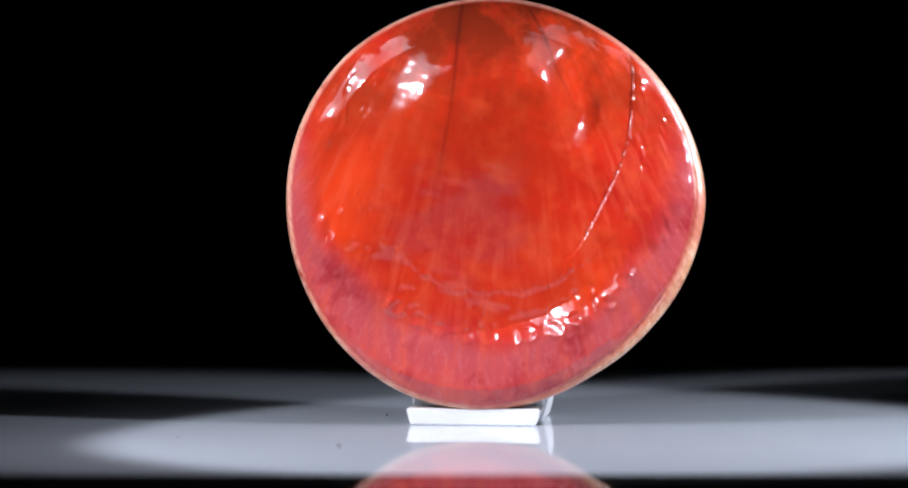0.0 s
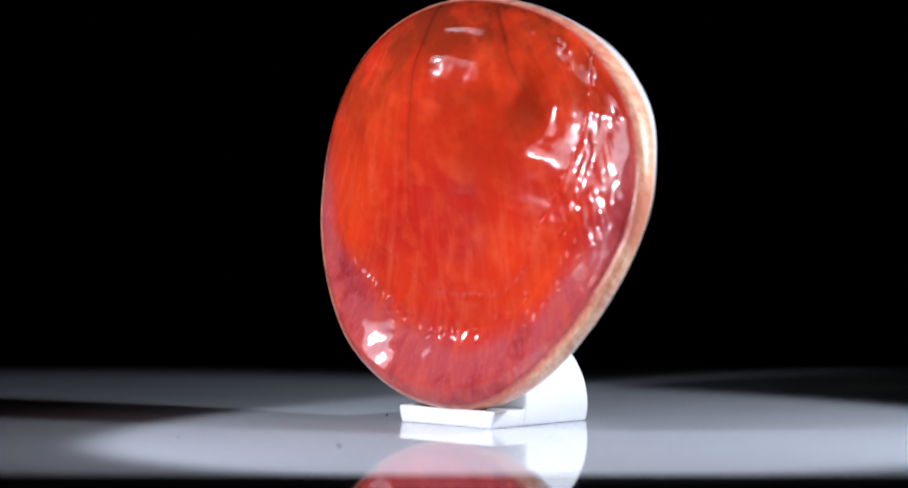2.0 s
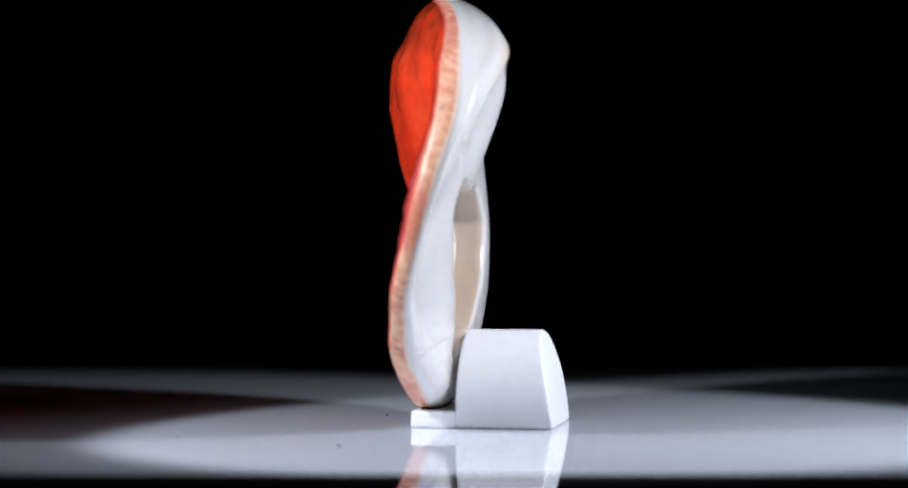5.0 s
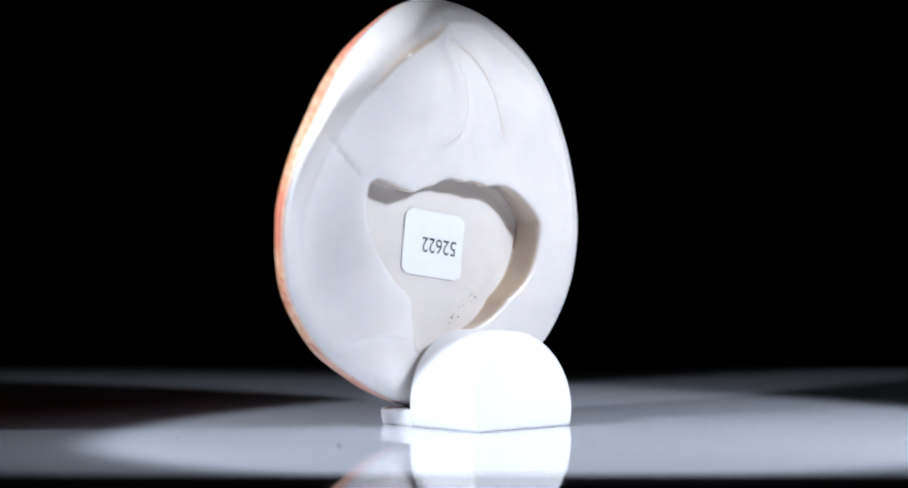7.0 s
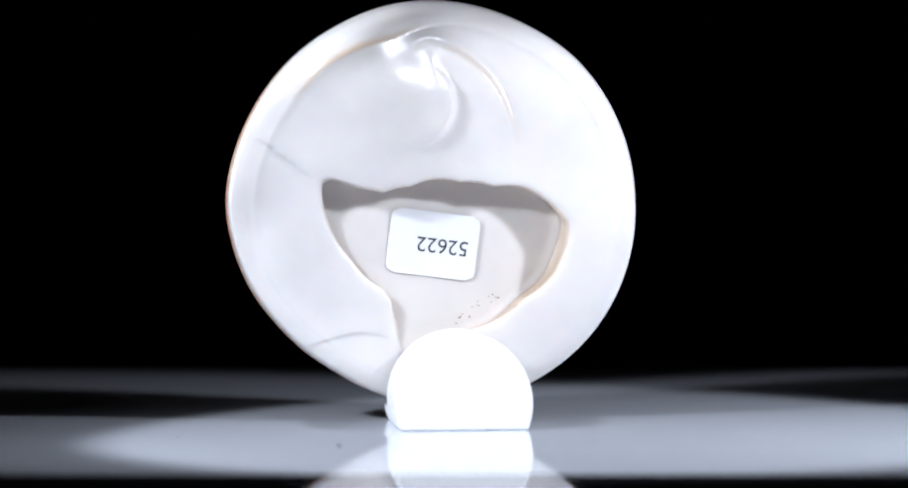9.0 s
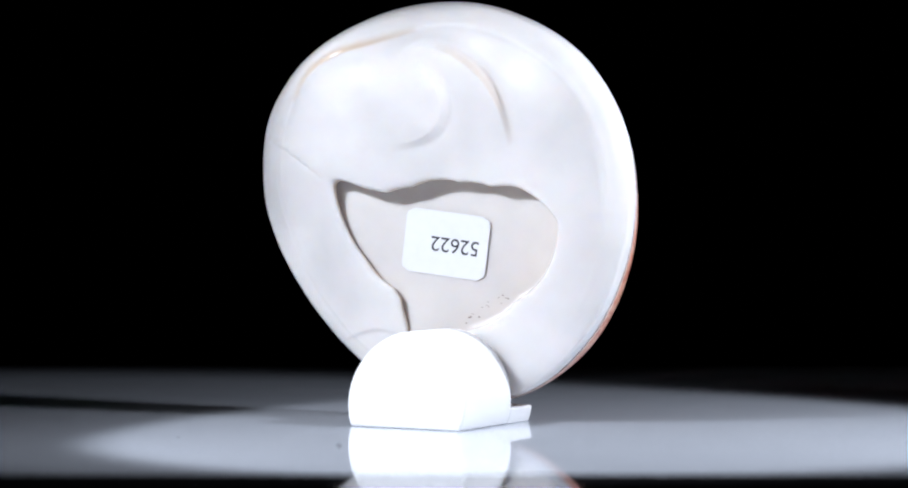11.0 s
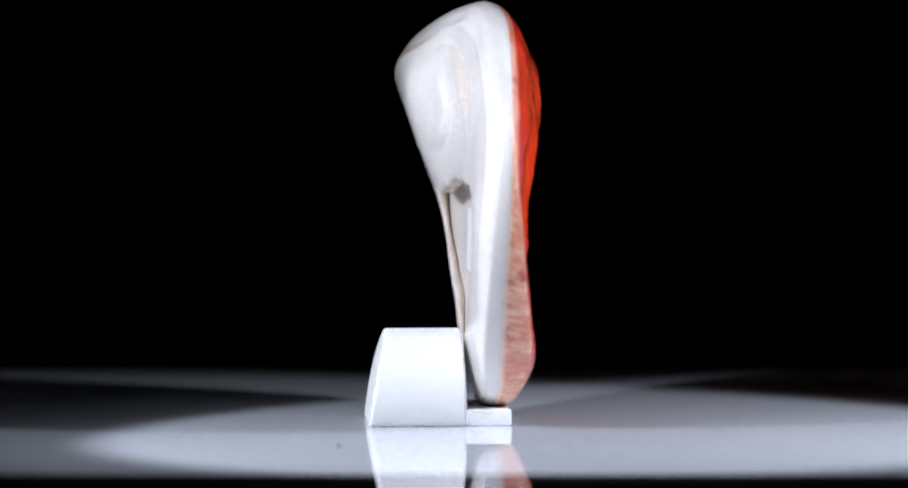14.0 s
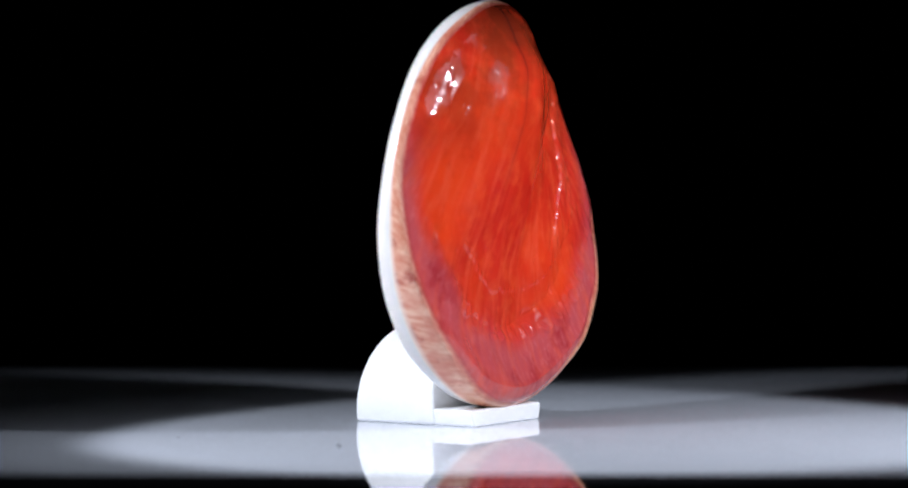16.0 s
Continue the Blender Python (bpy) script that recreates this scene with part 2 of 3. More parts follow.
# ---------------------------------------------------------------- stand
def build_stand():
    """White display stand: a round-topped block with a sloping back, and a low foot plate before it."""
    thing = new("display_stand")
    tagged(thing, "matt white resin display stand with rounded top and low foot", "display stand")
    turn = Matrix.Translation((1.15 * MM, -7.4 * MM, 0)) @ pose(0, 0, 0, 0, 0, -7.8)
    R, ZC = 11.6, 4.6
    base = math.degrees(math.asin(ZC / R))
    arc = [(R * math.cos(radians(a)) * MM, (ZC + R * math.sin(radians(a))) * MM) for a in np.linspace(-base, 180 + base, 72)]
    front = lambda x, z: 7.6 * MM + 0.03 * z
    rear = lambda x, z: 24.2 * MM - 0.12 * z - 4.2 * z * z
    bm = prism(arc, rear, front)
    bevel_all(bm, 0.5 * MM, 3, 40)
    bm.transform(turn)
    part("back_block", bm, RESIN, thing, "round-topped white block", smooth=False)
    low = [p for p in arc if p[1] <= 2.9 * MM]
    right, left = [p for p in low if p[0] > 0], [p for p in low if p[0] < 0]
    half = max(p[0] for p in right)
    crown = [(half - (half * 2) * k / 12, 2.9 * MM) for k in range(0, 13)]
    outline = right + crown + left
    bm = prism(outline, lambda x, z: 7.9 * MM, lambda x, z: 0.0 + 0.05 * z)
    bmesh.ops.remove_doubles(bm, verts=bm.verts, dist=0.02 * MM)
    bevel_all(bm, 0.35 * MM, 3, 40)
    bm.transform(turn)
    part("foot_plate", bm, RESIN, thing, "thin white foot plate under the shell")
    return thing


# ---------------------------------------------------------------- shell
CX, CZ, R0 = 4.5, 38.0, 35.0         # centre of the outline and its mean radius, in millimetres
HX, HZ = 4.0, 30.0                   # middle of the opening on its pale side


def around(pairs, angle, soft=9):
    """A value that runs smoothly round a closed line, from (degrees, value) pairs."""
    a = np.array([p[0] for p in pairs], float)
    v = np.array([p[1] for p in pairs], float)
    fine = np.arange(720) * 0.5
    y = np.interp(fine, a, v, period=360)
    k = np.hanning(2 * soft + 3)
    k /= k.sum()
    n = len(k) // 2
    y = np.convolve(np.concatenate([y[-n:], y, y[:n]]), k, "valid")
    return np.interp(np.degrees(angle) % 360, fine, y, period=360)


# radius of the outline, and how far forward or back the edge and the margins lie, round the shell
RADIUS = [(0, 36.03), (45, 35.37), (60, 34.94), (90, 34.66), (116, 34.62), (135, 35.18), (180, 35.13), (225, 35.38), (245, 35.61), (270, 35.20), (300, 33.62), (320, 33.87), (338, 34.83)]
FRONT_EDGE = [(8, -5.60), (16, -4.22), (25, -3.05), (45, -2.39), (59, -1.87), (90, -5.03), (117, -5.15), (133, -3.63), (155, -1.97), (172, -1.61), (188, -2.65), (205, -4.08), (224, -6.45), (238, -6.70), (270, -7.30), (296, -9.64), (312, -11.39), (334, -10.80), (352, -8.03)]
BACK_EDGE = [(8, -2.24), (25, 2.18), (45, 3.12), (59, 2.19), (75, 0.05), (90, -2.22), (117, -1.35), (133, -1.16), (155, -0.90), (172, 0.38), (188, 1.83), (205, 2.41), (224, 1.69), (238, -0.45), (270, -3.59), (296, -4.72), (312, -7.59), (334, -7.88), (352, -5.25)]
FRONT_MARGIN = [(8, -7.24), (25, -4.52), (45, -4.50), (59, -4.90), (75, -7.67), (90, -9.66), (117, -8.37), (133, -7.27), (155, -6.15), (172, -3.55), (188, -3.53), (205, -4.86), (224, -7.49), (238, -8.64), (255, -9.06), (270, -9.50), (290, -10.64), (312, -11.97), (334, -11.14), (352, -9.02)]
BACK_MARGIN = [(8, -1.39), (25, 2.53), (45, 7.24), (59, 7.55), (75, 4.05), (90, 0.88), (117, 0.16), (133, 1.05), (155, 1.68), (172, 2.46), (188, 3.42), (205, 3.57), (224, 2.27), (238, 0.77), (270, -1.80), (296, -2.76), (312, -5.75), (334, -6.95), (352, -5.95)]
RIM_START = [(0, 0.945), (15, 0.955), (30, 0.965), (60, 0.984), (130, 0.985), (155, 0.978), (200, 0.976), (240, 0.972), (270, 0.98), (300, 0.955), (330, 0.935)]
RIM_END = [(0, 0.76), (20, 0.68), (35, 0.55), (60, 0.36), (100, 0.15), (140, 0.20), (170, 0.42), (200, 0.62), (230, 0.68), (270, 0.60), (300, 0.66), (330, 0.76)]
OPENING = [(8.7, 19.7), (20.7, 22.7), (28, 24.4), (31.4, 23.4), (35, 18.3), (41.4, 14.7), (61, 12.4), (104.5, 12), (129.8, 14.1), (142.4, 17.7),
           (157, 20.6), (168.5, 22.6), (180, 21.5), (193, 20), (212.7, 16.6), (252.4, 14.9), (270, 16.5), (285, 19.2), (291.8, 18.8),
           (301.6, 15.3), (315, 12.7), (326.3, 12.6), (352.9, 16.1)]


def outline(phi):
    return around(RADIUS, phi, 15) + 0.10 * np.sin(3 * phi + 1) + 0.05 * np.sin(5 * phi)


def step(a, b, x):
    t = np.clip((x - a) / (b - a), 0, 1)
    return t * t * (3 - 2 * t)


def lumps(x, z, size, seed):
    """Smooth uneven relief, about -1 to 1."""
    rng = np.random.RandomState(seed)
    total = np.zeros_like(x)
    for _ in range(9):
        a, ph, s = rng.uniform(0, 2 * math.pi), rng.uniform(0, 2 * math.pi), size * rng.uniform(0.6, 1.7)
        total += np.sin((x * math.cos(a) + z * math.sin(a)) * 2 * math.pi / s + ph)
    return total / 4.0


def near_line(x, z, line, bend=24):
    """Distance to a soft line through the points, the side on which a place lies, and how far along it is."""
    pts = np.array(line, float)
    t = np.linspace(0, len(pts) - 1, bend)
    i = np.clip(t.astype(int), 0, len(pts) - 2)
    f = t - i
    p0, p1, p2, p3 = pts[np.maximum(i - 1, 0)], pts[i], pts[i + 1], pts[np.minimum(i + 2, len(pts) - 1)]
    f = f[:, None]
    c = 0.5 * (2 * p1 + (p2 - p0) * f + (2 * p0 - 5 * p1 + 4 * p2 - p3) * f ** 2 + (3 * p1 - p0 - 3 * p2 + p3) * f ** 3)
    best, side, along = np.full(x.shape, 1e9), np.zeros(x.shape), np.zeros(x.shape)
    for k in range(len(c) - 1):
        d = c[k + 1] - c[k]
        u = np.clip(((x - c[k, 0]) * d[0] + (z - c[k, 1]) * d[1]) / (d @ d), 0, 1)
        ex, ez = x - c[k, 0] - u * d[0], z - c[k, 1] - u * d[1]
        r = np.hypot(ex, ez)
        hit = r < best
        best = np.where(hit, r, best)
        side = np.where(hit, np.sign(d[0] * ez - d[1] * ex), side)
        along = np.where(hit, (k + u) / (len(c) - 1), along)
    return best, side, along


CRACKS = [[(-0.2, 74), (-1.3, 66), (-2.4, 55), (-4.0, 46), (-5.2, 38), (-6.5, 28)], [(10.8, 71), (13.4, 66), (15.6, 60), (19.4, 53), (22.6, 45)]]


# form of the red face: height and place of the dome, its reach up, down and to both sides, and the level below it
DOME = dict(high=7.36, zc=57.13, up=17.93, down=22.80, xc=1.43, east=0.00306, west=0.00158, level=-5.46, tilt=-0.012, shelf=2.69, tuck=2.8)
# form of the pale side: a sloping plane and the swelling high up on it
PALE = dict(level=0.15, tilt=-0.115, rise=0.002, twist=0.00101, high=8.11, xc=17.88, zc=59.38, wide_e=22.01, wide_w=13.26, up=14.04, down=17.92)
FLARE = [(0, 0.60), (20, 0.62), (40, 0.64), (60, 0.70), (92, 0.80), (130, 0.66), (160, 0.66), (200, 0.78), (230, 0.74), (270, 0.61), (320, 0.63), (345, 0.60)]


def front_form(x, z, rho, phi):
    """Outer face: a dome high up, a valley below it, and a margin that flares out."""
    D = DOME
    tall = np.exp(-np.abs((z - D["zc"]) / np.where(z > D["zc"], D["up"], D["down"])) ** 2.2)
    side = np.maximum(x - D["xc"], -27)
    reach = np.clip(21.5 + 0.22 * (z - 52), 13, 24)
    side = side - 2.2 * np.log1p(np.exp((side - reach) / 2.2))
    across = 1 - np.where(side > 0, D["east"] * (1 + 0.035 * np.clip(55 - z, 0, 16)), D["west"]) * side ** 2
    across = 0.05 + 0.15 * np.log1p(np.exp((across - 0.05) / 0.15))
    inside = D["level"] + D["tilt"] * (x - 5) - D["high"] * tall * across - D["shelf"] * step(8, 19, x) * np.exp(-((z - 28) / 18.5) ** 2)
    # a tuck between the dome and the crease beside it, and a dent on its other flank
    d, _, along = near_line(x, z, [(23, 71), (22, 61), (21.5, 53), (20.5, 45)])
    inside = inside + D["tuck"] * np.exp(-(d / 4.4) ** 2) * step(0.0, 0.2, along) * step(1.0, 0.6, along)
    inside = inside + 0.8 * np.exp(-((x + 12.5) / 4) ** 2 - ((z - 57) / 6) ** 2)
    margin, edge = around(FRONT_MARGIN, phi, 22), around(FRONT_EDGE, phi, 22)
    begin, low = around(FLARE, phi, 30), step(0.35, -0.35, np.sin(phi))
    roll = 0.90 * low + 0.85 * (1 - low) + 0.045 * np.exp(-(((np.degrees(phi) % 360) - 218) / 28) ** 2)
    w = step(begin - 0.10, 0.92, rho) * (1 - low) + np.clip((rho - begin) / (roll - begin), 0, 1) * low
    y = inside * (1 - w) + margin * w
    u = np.clip((rho - roll) / (1 - roll), 0, 1)
    return y + (edge - margin) * (0.45 * u + 0.55 * u ** 3)


def front_height(x, z, rho, phi):
    """The red face with its growth steps, dents and nicks."""
    turn = np.degrees(phi) % 360
    form = front_form(x, z, rho, phi)
    y = form + (0.35 - 0.25 * np.exp(-((turn - 45) / 45) ** 2)) * np.exp(-((rho - around(RIM_START, phi, 22) - 0.012) / 0.012) ** 2) * step(1.0, 0.97, rho)
    # growth steps with a row of small dents across them, and worn lumps
    fan = np.arctan2(x - 5.1, 97 - z)
    g = np.hypot(x - 5.0, (z - 50.0) / 1.08) + 0.35 * np.sin(7 * phi) + 0.2 * np.sin(17 * phi + 1)
    low = step(0.35, -0.25, (z - CZ) / R0)
    y += -0.24 * np.exp(-((g - 25.6) / 0.40) ** 2) * (0.6 + 0.5 * lumps(x, z, 9, 33)) * (0.55 + 0.45 * np.sin(fan * 190 + 3 * np.sin(fan * 31)))
    y += 0.13 * (step(24.8, 26.2, g) - step(26.2, 31.5, g)) * low
    y += (0.12 + 0.06 * lumps(x, z, 12, 31)) * np.sin(fan * 150 + 3.0 * np.sin(fan * 27 + 1) + 1.2 * np.sin(fan * 61)) * np.exp(-((g - 32.2) / 1.4) ** 2) * low
    for k in range(11):
        a = -0.205 + 0.047 * k + 0.006 * math.sin(5.1 * k)
        px, pz = 5.1 + 81.5 * math.tan(a) + 0.6 * math.sin(3 * k), 50 - 1.08 * math.sqrt(max(1.0, 32.4 ** 2 - (81.5 * math.tan(a)) ** 2))
        r = np.hypot((x - px) / 1.15, z - pz)
        y += 0.16 * np.exp(-(r / 0.75) ** 2) - 0.12 * np.exp(-((r - 1.25) / 0.40) ** 2)
    y += -0.25 * (step(31.4, 32.6, g) - step(32.6, 37, g)) * low
    y += 0.10 * (0.5 + lumps(x, z, 5, 41)) * np.sin(fan * 205 + 4 * np.sin(fan * 23)) * np.exp(-((g - 29.0) / 0.7) ** 2) * step(0.0, 0.2, fan)
    y += 0.16 * lumps(x, z, 11, 3) * step(0.1, 0.5, rho) + 0.065 * lumps(x, z, 4.5, 5) * step(26, 30, g) * step(0.99, 0.90, rho)
    y += 0.20 * lumps(x, z, 15, 8) * step(1.02, 0.85, rho) + 0.04 * lumps(x, z, 6, 15) + 0.014 * lumps(x, z, 2.4, 16)
    y += 0.06 * np.exp(-((g - 29) / 3.2) ** 2) * lumps(x, z, 6.5, 17) * step(-0.1, 0.15, fan)
    # the dome ends against the flaring margin in a beaded crease with a facet outside it
    d, side, along = near_line(x, z, [(28.3, 67), (28.6, 58), (28.2, 52), (26.6, 45), (22.6, 36.5), (18.5, 29.5), (14, 26.5)], 60)
    ends = step(0.0, 0.10, along) * step(1.0, 0.65, along)
    bead = np.clip(0.35 + 0.8 * lumps(x, z, 2.1, 52), 0, 1.4)
    outer = np.where(side > 0, 1.0, 0.0)
    y += ends * (outer * (-0.28 * step(1.0, 0.45, along) * np.exp(-((d - 1.3) / 1.3) ** 2) + 0.10 * lumps(x, z, 2.6, 51) * np.exp(-((d - 1.5) / 1.4) ** 2)) + 0.15 * np.exp(-(d / 0.5) ** 2) * bead)
    y += 0.30 * ends * (1 - outer) * np.exp(-(d / 3.2) ** 2)
    y += 0.07 * lumps(x, z, 4.2, 61) * np.exp(-((x - 20) / 6) ** 2 - ((z - 62) / 8) ** 2)
    # small elongated nicks left by the polishing, most along the growth lines
    rng = np.random.RandomState(12)
    for k in range(190):
        ang = rng.uniform(-math.pi, math.pi)
        dist = rng.choice([25.6, 29.2, 32.4, 22.0, 36.0], p=[0.3, 0.2, 0.25, 0.12, 0.13]) + rng.normal(0, 0.5)
        px, pz = 5.0 + dist * math.cos(ang), 50 + 1.08 * dist * math.sin(ang)
        turn = math.atan2(px - 5.1, 97 - pz)
        du, dv = (x - px) * math.cos(turn) + (z - pz) * math.sin(turn), (z - pz) * math.cos(turn) - (x - px) * math.sin(turn)
        y += rng.uniform(0.05, 0.15) * np.exp(-(du / rng.uniform(0.22, 0.38)) ** 2 - (dv / rng.uniform(0.3, 0.8)) ** 2)
    return form + (y - form) * (0.15 + 0.85 * step(1.0, 0.94, rho))


def back_form(x, z, rho, phi):
    P = PALE
    inside = P["level"] + P["tilt"] * (x - 5) + P["rise"] * (z - 35) + P["twist"] * (x - 5) * (z - 35)
    inside = inside + P["high"] * np.exp(-((x - P["xc"]) / np.where(x > P["xc"], P["wide_e"], P["wide_w"])) ** 2 - ((z - P["zc"]) / np.where(z > P["zc"], P["up"], P["down"])) ** 2)
    margin, edge = around(BACK_MARGIN, phi, 22), around(BACK_EDGE, phi, 22)
    w = 0.45 * step(0.60, 0.92, rho) + 0.55 * np.clip((rho - 0.56) / 0.36, 0, 1)
    u = np.clip((rho - 0.90) / 0.10, 0, 1)
    return inside * (1 - w) + margin * w + (edge - margin) * (0.35 * u + 0.65 * u ** 3)


def back_height(x, z, rho, phi):
    """Pale side: a broad swelling high up with a coiled ridge, and a flat lip round the opening."""
    y = back_form(x, z, rho, phi)
    for line, high, wide in (([(10.5, 63), (7, 64.8), (1.5, 63.2), (-3.3, 59.5), (-6.6, 54), (-8.9, 46)], 0.70, 3.6),
                             ([(8, 61.6), (4.9, 59), (3.2, 55), (4.2, 51.2), (7.6, 48.8), (14, 47.5)], 0.62, 3.4),
                             ([(31, 55), (26.5, 60.5), (21, 63.6), (15, 65.5), (8, 67.8), (-3, 69), (-11, 66)], 0.45, 2.4)):
        d, side, along = near_line(x, z, line, 40)
        ends = step(0.0, 0.30, along) * step(1.0, 0.70, along)
        y += high * ends * np.where(side > 0, np.exp(-(d / wide) ** 2), np.exp(-(d / 0.8) ** 2)) - 0.40 * high * ends * np.where(side < 0, np.exp(-((d - 1.2) / 1.3) ** 2), 0)
    d, side, along = near_line(x, z, [(37.6, 49), (34, 47), (30.4, 44.4), (27, 42)])
    y += (-0.16 * np.exp(-(d / 0.7) ** 2) + 0.3 * np.where(side < 0, np.exp(-(d / 2.5) ** 2), 0)) * np.sin(np.clip(along, 0, 1) * math.pi)
    d, side, along = near_line(x, z, [(29.4, 12), (24, 14.4), (18, 15.8), (12.5, 15)])
    y += 0.4 * np.where(side < 0, np.exp(-(d / 3) ** 2), np.exp(-(d / 0.5) ** 2)) * np.sin(np.clip(along, 0, 1) * math.pi)
    y += 0.18 * np.exp(-((rho - 0.885) / 0.02) ** 2) * step(-0.5, 0.2, np.sin(phi))
    y += 0.18 * lumps(x, z, 22, 11) * step(0.97, 0.8, rho)
    return y


def soft_rise(d):
    return 2.0 * np.log1p(np.exp(d / 2.0))


def floor_height(x, z):
    d2 = (x - 5) ** 2 * np.where(x > 5, 0.3, 1.0) + (z - 30) ** 2
    return -3.5 + 0.004 * d2 + 0.10 * lumps(x, z, 14, 21) - 0.12 * soft_rise(-3.5 - x) - 0.22 * soft_rise(z - 38)


def rings_mesh(name, rings, centre=None):
    """A smooth skin over rings of equal length, each an (n, 3) array in millimetres; centre closes the last ring."""
    n = len(rings[0])
    co = np.concatenate(rings) * MM
    faces = []
    for k in range(len(rings) - 1):
        a, b = k * n, (k + 1) * n
        faces += [(a + i, a + (i + 1) % n, b + (i + 1) % n, b + i) for i in range(n)]
    if centre is not None:
        co = np.concatenate([co, np.array([centre]) * MM])
        last, a = len(co) - 1, (len(rings) - 1) * n
        faces += [(a + i, a + (i + 1) % n, last) for i in range(n)]
    me = bpy.data.meshes.new(name)
    me.from_pydata(co.tolist(), [], faces)
    me.update()
    me.shade_smooth()
    return me, co / MM


def vector_attribute(me, name, values):
    at = me.attributes.new(name, "FLOAT_VECTOR", "POINT")
    at.data.foreach_set("vector", np.asarray(values, np.float32).ravel())


def float_attribute(me, name, values):
    at = me.attributes.new(name, "FLOAT", "POINT")
    at.data.foreach_set("value", np.asarray(values, np.float32).ravel())


def polar(x, z):
    phi = np.arctan2(z - CZ, x - CX)
    return np.hypot(x - CX, z - CZ) / outline(phi), phi


def ring_at(rho, phi, y):
    r = rho * outline(phi)
    return np.stack([CX + r * np.cos(phi), y, CZ + r * np.sin(phi)], 1)


def build_shell():
    thing = new("polished_seashell")
    tagged(thing, "polished round red seashell with white nacre back, on a white stand", "seashell")
    n = 720
    phi = np.arange(n) * 2 * math.pi / n

    # red outer face, from the rim inwards
    start = around(RIM_START, phi, 22)

    def front_ring(rho):
        p = ring_at(rho, phi, 0 * phi)
        return ring_at(rho, phi, front_height(p[:, 0], p[:, 2], rho, phi))

    rings = [front_ring(start * k) for k in np.linspace(1.0, 0.012, 190)]
    mid = front_height(np.array([CX]), np.array([CZ]), np.array([0.0]), np.array([0.0]))[0]
    me, co = rings_mesh("outer_face", rings, (CX, mid, CZ))
    x, z = co[:, 0], co[:, 2]
    crack = np.zeros(len(co))
    for line in CRACKS:
        d, side, along = near_line(x, z, line)
        wide = 0.16 + 0.25 * np.abs(np.sin(along * 7))
        crack = np.maximum(crack, np.exp(-(d / wide) ** 2) * (0.75 - 0.70 * along) * step(1.0, 0.5, along))
        crack = np.maximum(crack, 0.25 * np.exp(-(d / 1.1) ** 2) * (1 - 0.7 * along) * step(1.0, 0.6, along))
    rho, ph = polar(x, z)
    vector_attribute(me, "fan", np.stack([np.arctan2(x - 5.1, 97 - z), (97 - z) * MM, (np.hypot(x - 5.0, (z - 50) / 1.08) + 1.6 * np.clip((x - 8) / 20, 0, 1)) / 42 + 0.012 * np.sin(9 * ph)], 1))
    float_attribute(me, "crack", crack)
    mesh_object("outer_face", me, RED, thing, "glossy red and orange outer face with fanning ribs")

    # ground edge, round the tip
    f_e, b_e = front_height(*ring_at(1.0, phi, 0 * phi).T[[0, 2]], np.ones(n), phi), back_height(*ring_at(1.0, phi, 0 * phi).T[[0, 2]], np.ones(n), phi)
    across, end = np.linspace(0, 1, 22), around(RIM_END, phi, 22)
    rings = [front_ring(start + (1 - start) * a / 0.6) for a in across if a <= 0.6]
    tip = [end * (a - 0.6) / 0.4 for a in across if a > 0.6]
    rings += [ring_at(1 + 0.010 * np.sin(k * math.pi), phi, f_e + (b_e - f_e) * k) for k in tip]
    me, co = rings_mesh("rim", rings[::-1])
    coral = np.clip(0.62 - 0.45 * np.cos(phi + 0.2) + 0.9 * np.exp(-((np.degrees(phi) - 62) / 22) ** 2), 0, 1)
    band = np.concatenate([np.stack([phi * R0 / 10, np.full(n, a), coral], 1) for a in across[::-1]])
    vector_attribute(me, "band", band)
    mesh_object("rim", me, RIM, thing, "peach and coral layered shell edge")

    # nacre: rim, pale side, rolled lip, hollow
    psi = phi
    hole = around(OPENING, psi, 5)
    dirx, dirz = np.cos(psi), np.sin(psi)
    reach = np.full(n, 30.0)
    for _ in range(40):
        r, f = polar(HX + reach * dirx, HZ + reach * dirz)
        reach *= 1 + 0.5 * (0.990 / r - 1)
    ox, oz = HX + reach * dirx, HZ + reach * dirz
    _, f = polar(ox, oz)
    e = ring_at(1.0, f, 0 * f)
    one = np.ones(n)
    f_e, b_e = front_height(e[:, 0], e[:, 2], one, f), back_height(e[:, 0], e[:, 2], one, f)
    end = around(RIM_END, f, 22)
    ways = [end + (1 - end) * a for a in (0.0, 0.2, 0.4, 0.6, 0.8, 1.0)]
    rings = [ring_at(1 + 0.010 * np.sin(k * math.pi) - 0.004 * k, f, f_e + (b_e - f_e) * k) for k in ways]
    lip = np.linspace(1, 0, 110) ** 1.0
    for s in lip:
        px, pz = HX + (hole + (reach - hole) * s) * dirx, HZ + (hole + (reach - hole) * s) * dirz
        rho, ph = polar(px, pz)
        y = back_height(px, pz, rho, ph) - 0.35 * np.exp(-s * (reach - hole) / 0.5)
        rings.append(np.stack([px, y, pz], 1))
    top = rings[-1][:, 1]
    under = 1.02 + 0.12 * np.clip(np.sin(psi), 0, 1) + 0.04 * np.cos(psi)
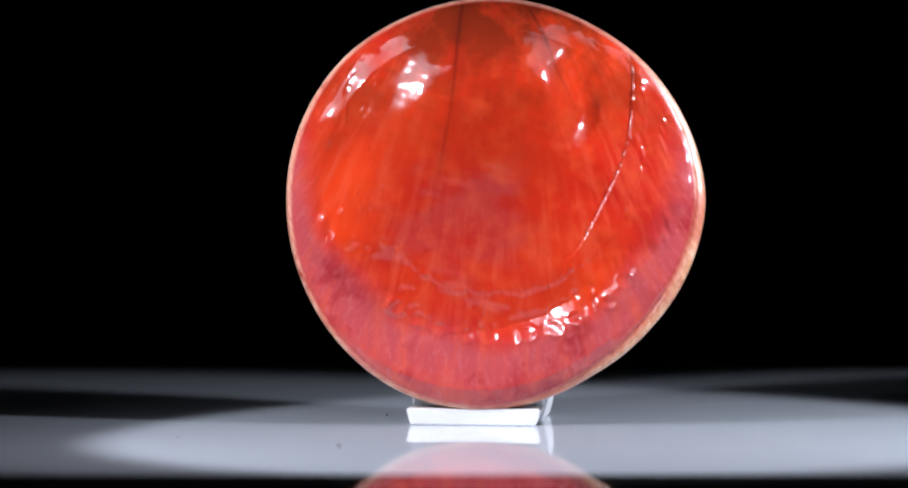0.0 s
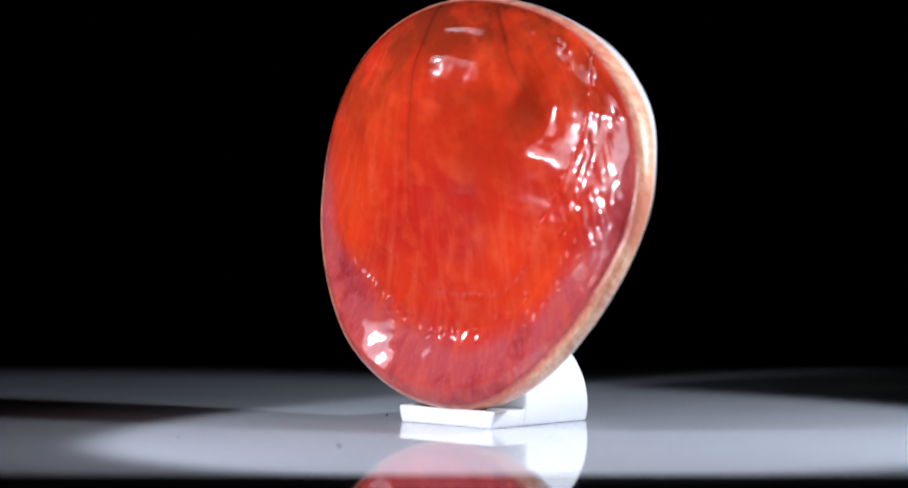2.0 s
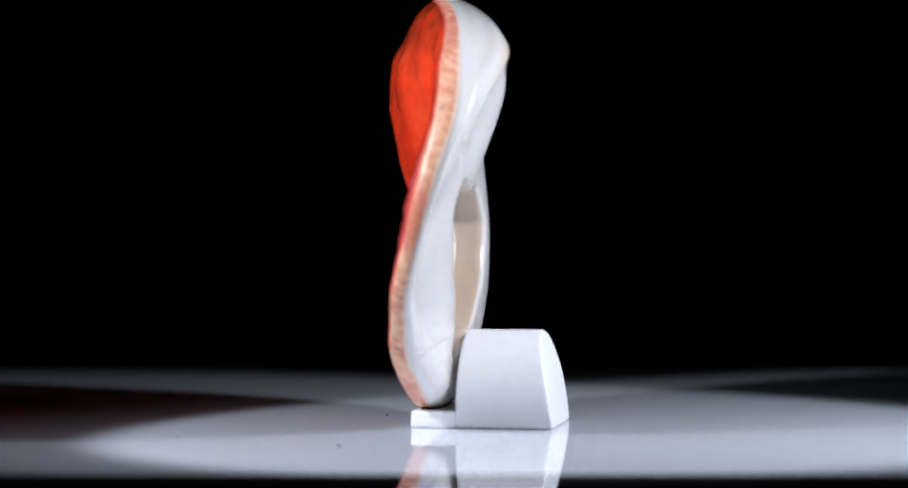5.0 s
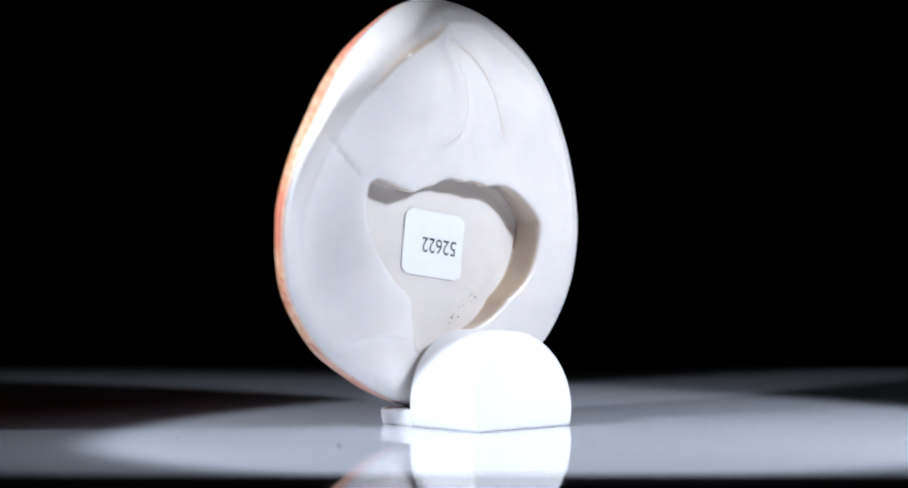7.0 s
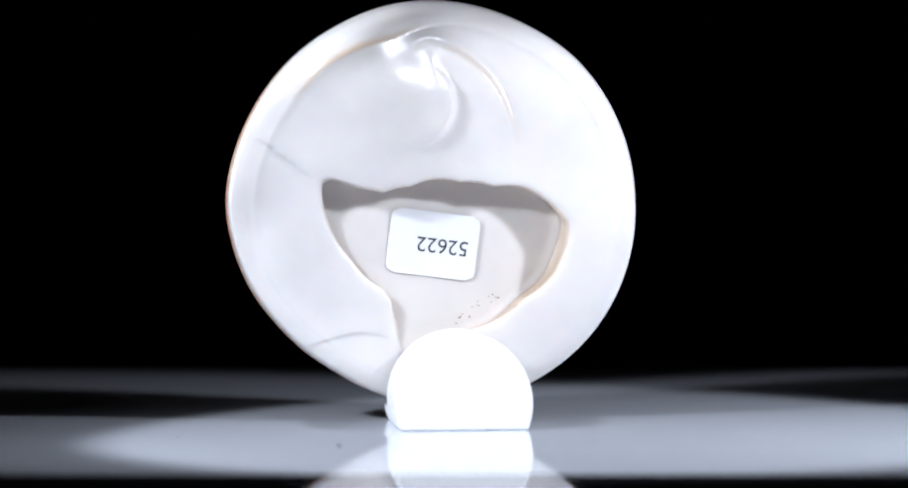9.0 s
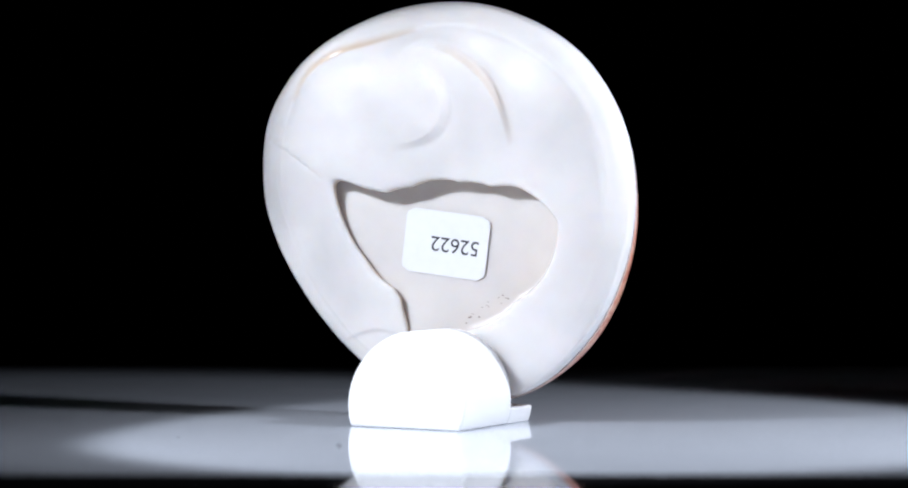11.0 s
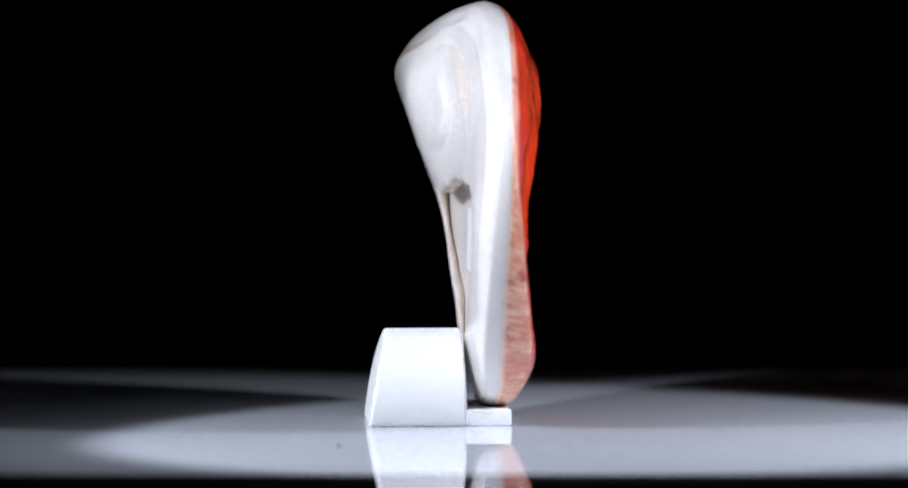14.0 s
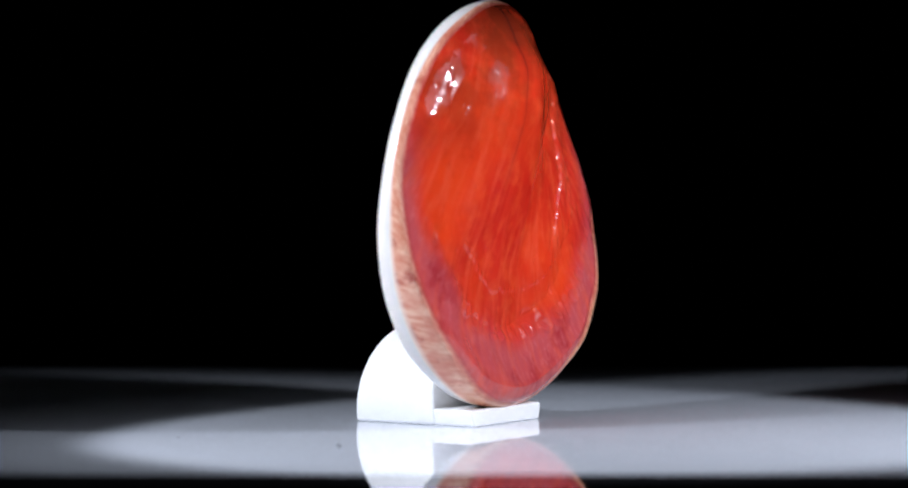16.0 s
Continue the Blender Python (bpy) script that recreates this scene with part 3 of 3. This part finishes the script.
    for share, grow in ((0.10, 0.985), (0.25, 0.982), (0.45, 0.99), (0.65, 0.4), (0.82, 0.8), (0.95, 1.0)):
        g = grow if share < 0.5 else 0.99 + (under - 0.99) * grow
        px, pz = HX + hole * g * dirx, HZ + hole * g * dirz
        bottom = floor_height(px, pz)
        rings.append(np.stack([px, top + (bottom - top) * share, pz], 1))
    for s in np.linspace(0.99, 0.02, 60):
        px, pz = HX + hole * under * s * dirx, HZ + hole * under * s * dirz
        rings.append(np.stack([px, floor_height(px, pz) + 0.06 * (top - floor_height(px, pz)) * step(0.9, 1.0, s), pz], 1))
    me, co = rings_mesh("nacre_body", rings, (HX, floor_height(np.array([HX]), np.array([HZ]))[0], HZ))
    x, z = co[:, 0], co[:, 2]
    stain_shade = np.zeros(len(co))
    # brown stain along the high seam, tan in the coil groove
    d, side, along = near_line(x, z, [(31, 55), (26.5, 60.5), (21, 63.6), (15, 65.5), (8, 67.8)])
    stain_shade = np.maximum(stain_shade, 0.85 * np.exp(-(d / np.where(side < 0, 0.9, 0.3)) ** 2) * np.sin(along * math.pi) ** 0.6)
    d, side, along = near_line(x, z, [(5, 64.6), (1.2, 63.0), (-3.6, 59.2), (-6.9, 54), (-8.9, 48)])
    stain_shade = np.maximum(stain_shade, 0.45 * np.exp(-(d / np.where(side < 0, 1.3, 0.3)) ** 2) * np.sin(along * math.pi) ** 0.7)
    # warm shade of the hollow, put into the colour of its wall and floor
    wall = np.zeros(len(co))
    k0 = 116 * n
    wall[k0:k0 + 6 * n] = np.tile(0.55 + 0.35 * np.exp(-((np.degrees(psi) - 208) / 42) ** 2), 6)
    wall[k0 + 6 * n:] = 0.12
    stain_shade = np.maximum(stain_shade, wall)
    float_attribute(me, "stain_shade", stain_shade)
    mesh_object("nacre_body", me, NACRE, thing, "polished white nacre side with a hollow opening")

    # little pits in a row low in the hollow
    rng = random.Random(4)
    bm = bmesh.new()
    for k in range(15):
        u = rng.random()
        px, pz = 1.5 - 8.5 * u + rng.gauss(0, 0.25), 15.8 + 5.2 * u + rng.gauss(0, 0.45) + 1.2
        py = float(floor_height(np.array([px]), np.array([pz]))[0])
        r = rng.uniform(0.08, 0.19)
        bmesh.ops.create_icosphere(bm, subdivisions=1, radius=r * MM, matrix=Matrix.Translation((px * MM, (py + 0.02) * MM, pz * MM)) @ Matrix.Diagonal((1.3, 0.4, 0.9, 1)))
    tagged(part("dirt_specks", bm, PITS, thing, "small tan pits in a row", smooth=True), kind="stuff")

    # paper label on the floor of the hollow, bearing a number upside down
    tilt = radians(7)
    right, up = (math.cos(tilt), math.sin(tilt)), (math.sin(tilt), -math.cos(tilt))

    def on_floor(u, v, lift):
        px, pz = 5.0 + right[0] * u + up[0] * v, 30.7 + right[1] * u + up[1] * v
        return Vector((px, -3.5 + 0.004 * ((px - 5) ** 2 * (0.3 if px > 5 else 1.0) + (pz - 30) ** 2) + lift, pz)) * MM

    bm = bmesh.new()
    W, H, C = 7.95, 5.6, 1.5
    grid_u, grid_v = 24, 16
    for lift, flip in ((0.24, False), (0.12, True)):
        rows = []
        for j in range(grid_v + 1):
            v = -H + 2 * H * j / grid_v
            inset = max(0.0, abs(v) - (H - C))
            half = W - C + math.sqrt(max(0.0, C * C - inset * inset))
            rows.append([bm.verts.new(on_floor(-half + 2 * half * i / grid_u, v, lift)) for i in range(grid_u + 1)])
        for j in range(grid_v):
            for i in range(grid_u):
                q = (rows[j][i], rows[j][i + 1], rows[j + 1][i + 1], rows[j + 1][i])
                bm.faces.new(q[::-1] if flip else q)
    bmesh.ops.bridge_loops(bm, edges=[e for e in bm.edges if e.is_boundary])
    sticker = part("paper_label", bm, PAPER, thing, "white rounded paper label with printed number", smooth=False)

    text = bpy.data.curves.new("number", "FONT")
    text.body, text.size, text.align_x, text.align_y = "52622", 3.75, "CENTER", "CENTER"
    text.space_character, text.offset = 1.0, -0.005
    ob = new("number_draft", text)
    me = bpy.data.meshes.new_from_object(ob.evaluated_get(bpy.context.evaluated_depsgraph_get()))
    bpy.data.objects.remove(ob)
    for v in me.vertices:
        v.co = on_floor(v.co.x * 1.0 - 1.7, v.co.y * 0.98 + 0.05, 0.27)
    mesh_object("printed_number", me, INK, sticker, "black printed digits 52622")
    return thing


def build_dust():
    rng = random.Random(9)
    bm = bmesh.new()
    for x, y, s in ((-0.0179, -0.0455, 0.30), (-0.0119, 0.0125, 0.24), (-0.0445, -0.030, 0.11)):
        bmesh.ops.create_icosphere(bm, subdivisions=2, radius=s * MM, matrix=Matrix.Translation((x, y, 0.18 * MM)) @ pose(0, 0, 0, 0, 20, 30) @ Matrix.Diagonal((0.7, 0.7, 1.1, 1)))
    for v in bm.verts:
        v.co += Vector((rng.uniform(-1, 1), rng.uniform(-1, 1), rng.uniform(-1, 1))) * 0.04 * MM
    ob = part("dust", bm, DUST, smooth=True)
    tagged(ob, "few grey dust specks on the glossy white table", "dust", kind="stuff")


stand = build_stand()
shell = build_shell()
build_dust()


# ---------------------------------------------------------------- movement
def motions():
    """Stand and shell turn together at an even pace."""
    rows = [(0.5 * k, pose(AXIS_X, 0, 0, 0, 0, -RATE * 0.5 * k)) for k in range(33)]
    walk(stand, rows)
    walk(shell, rows)


motions()
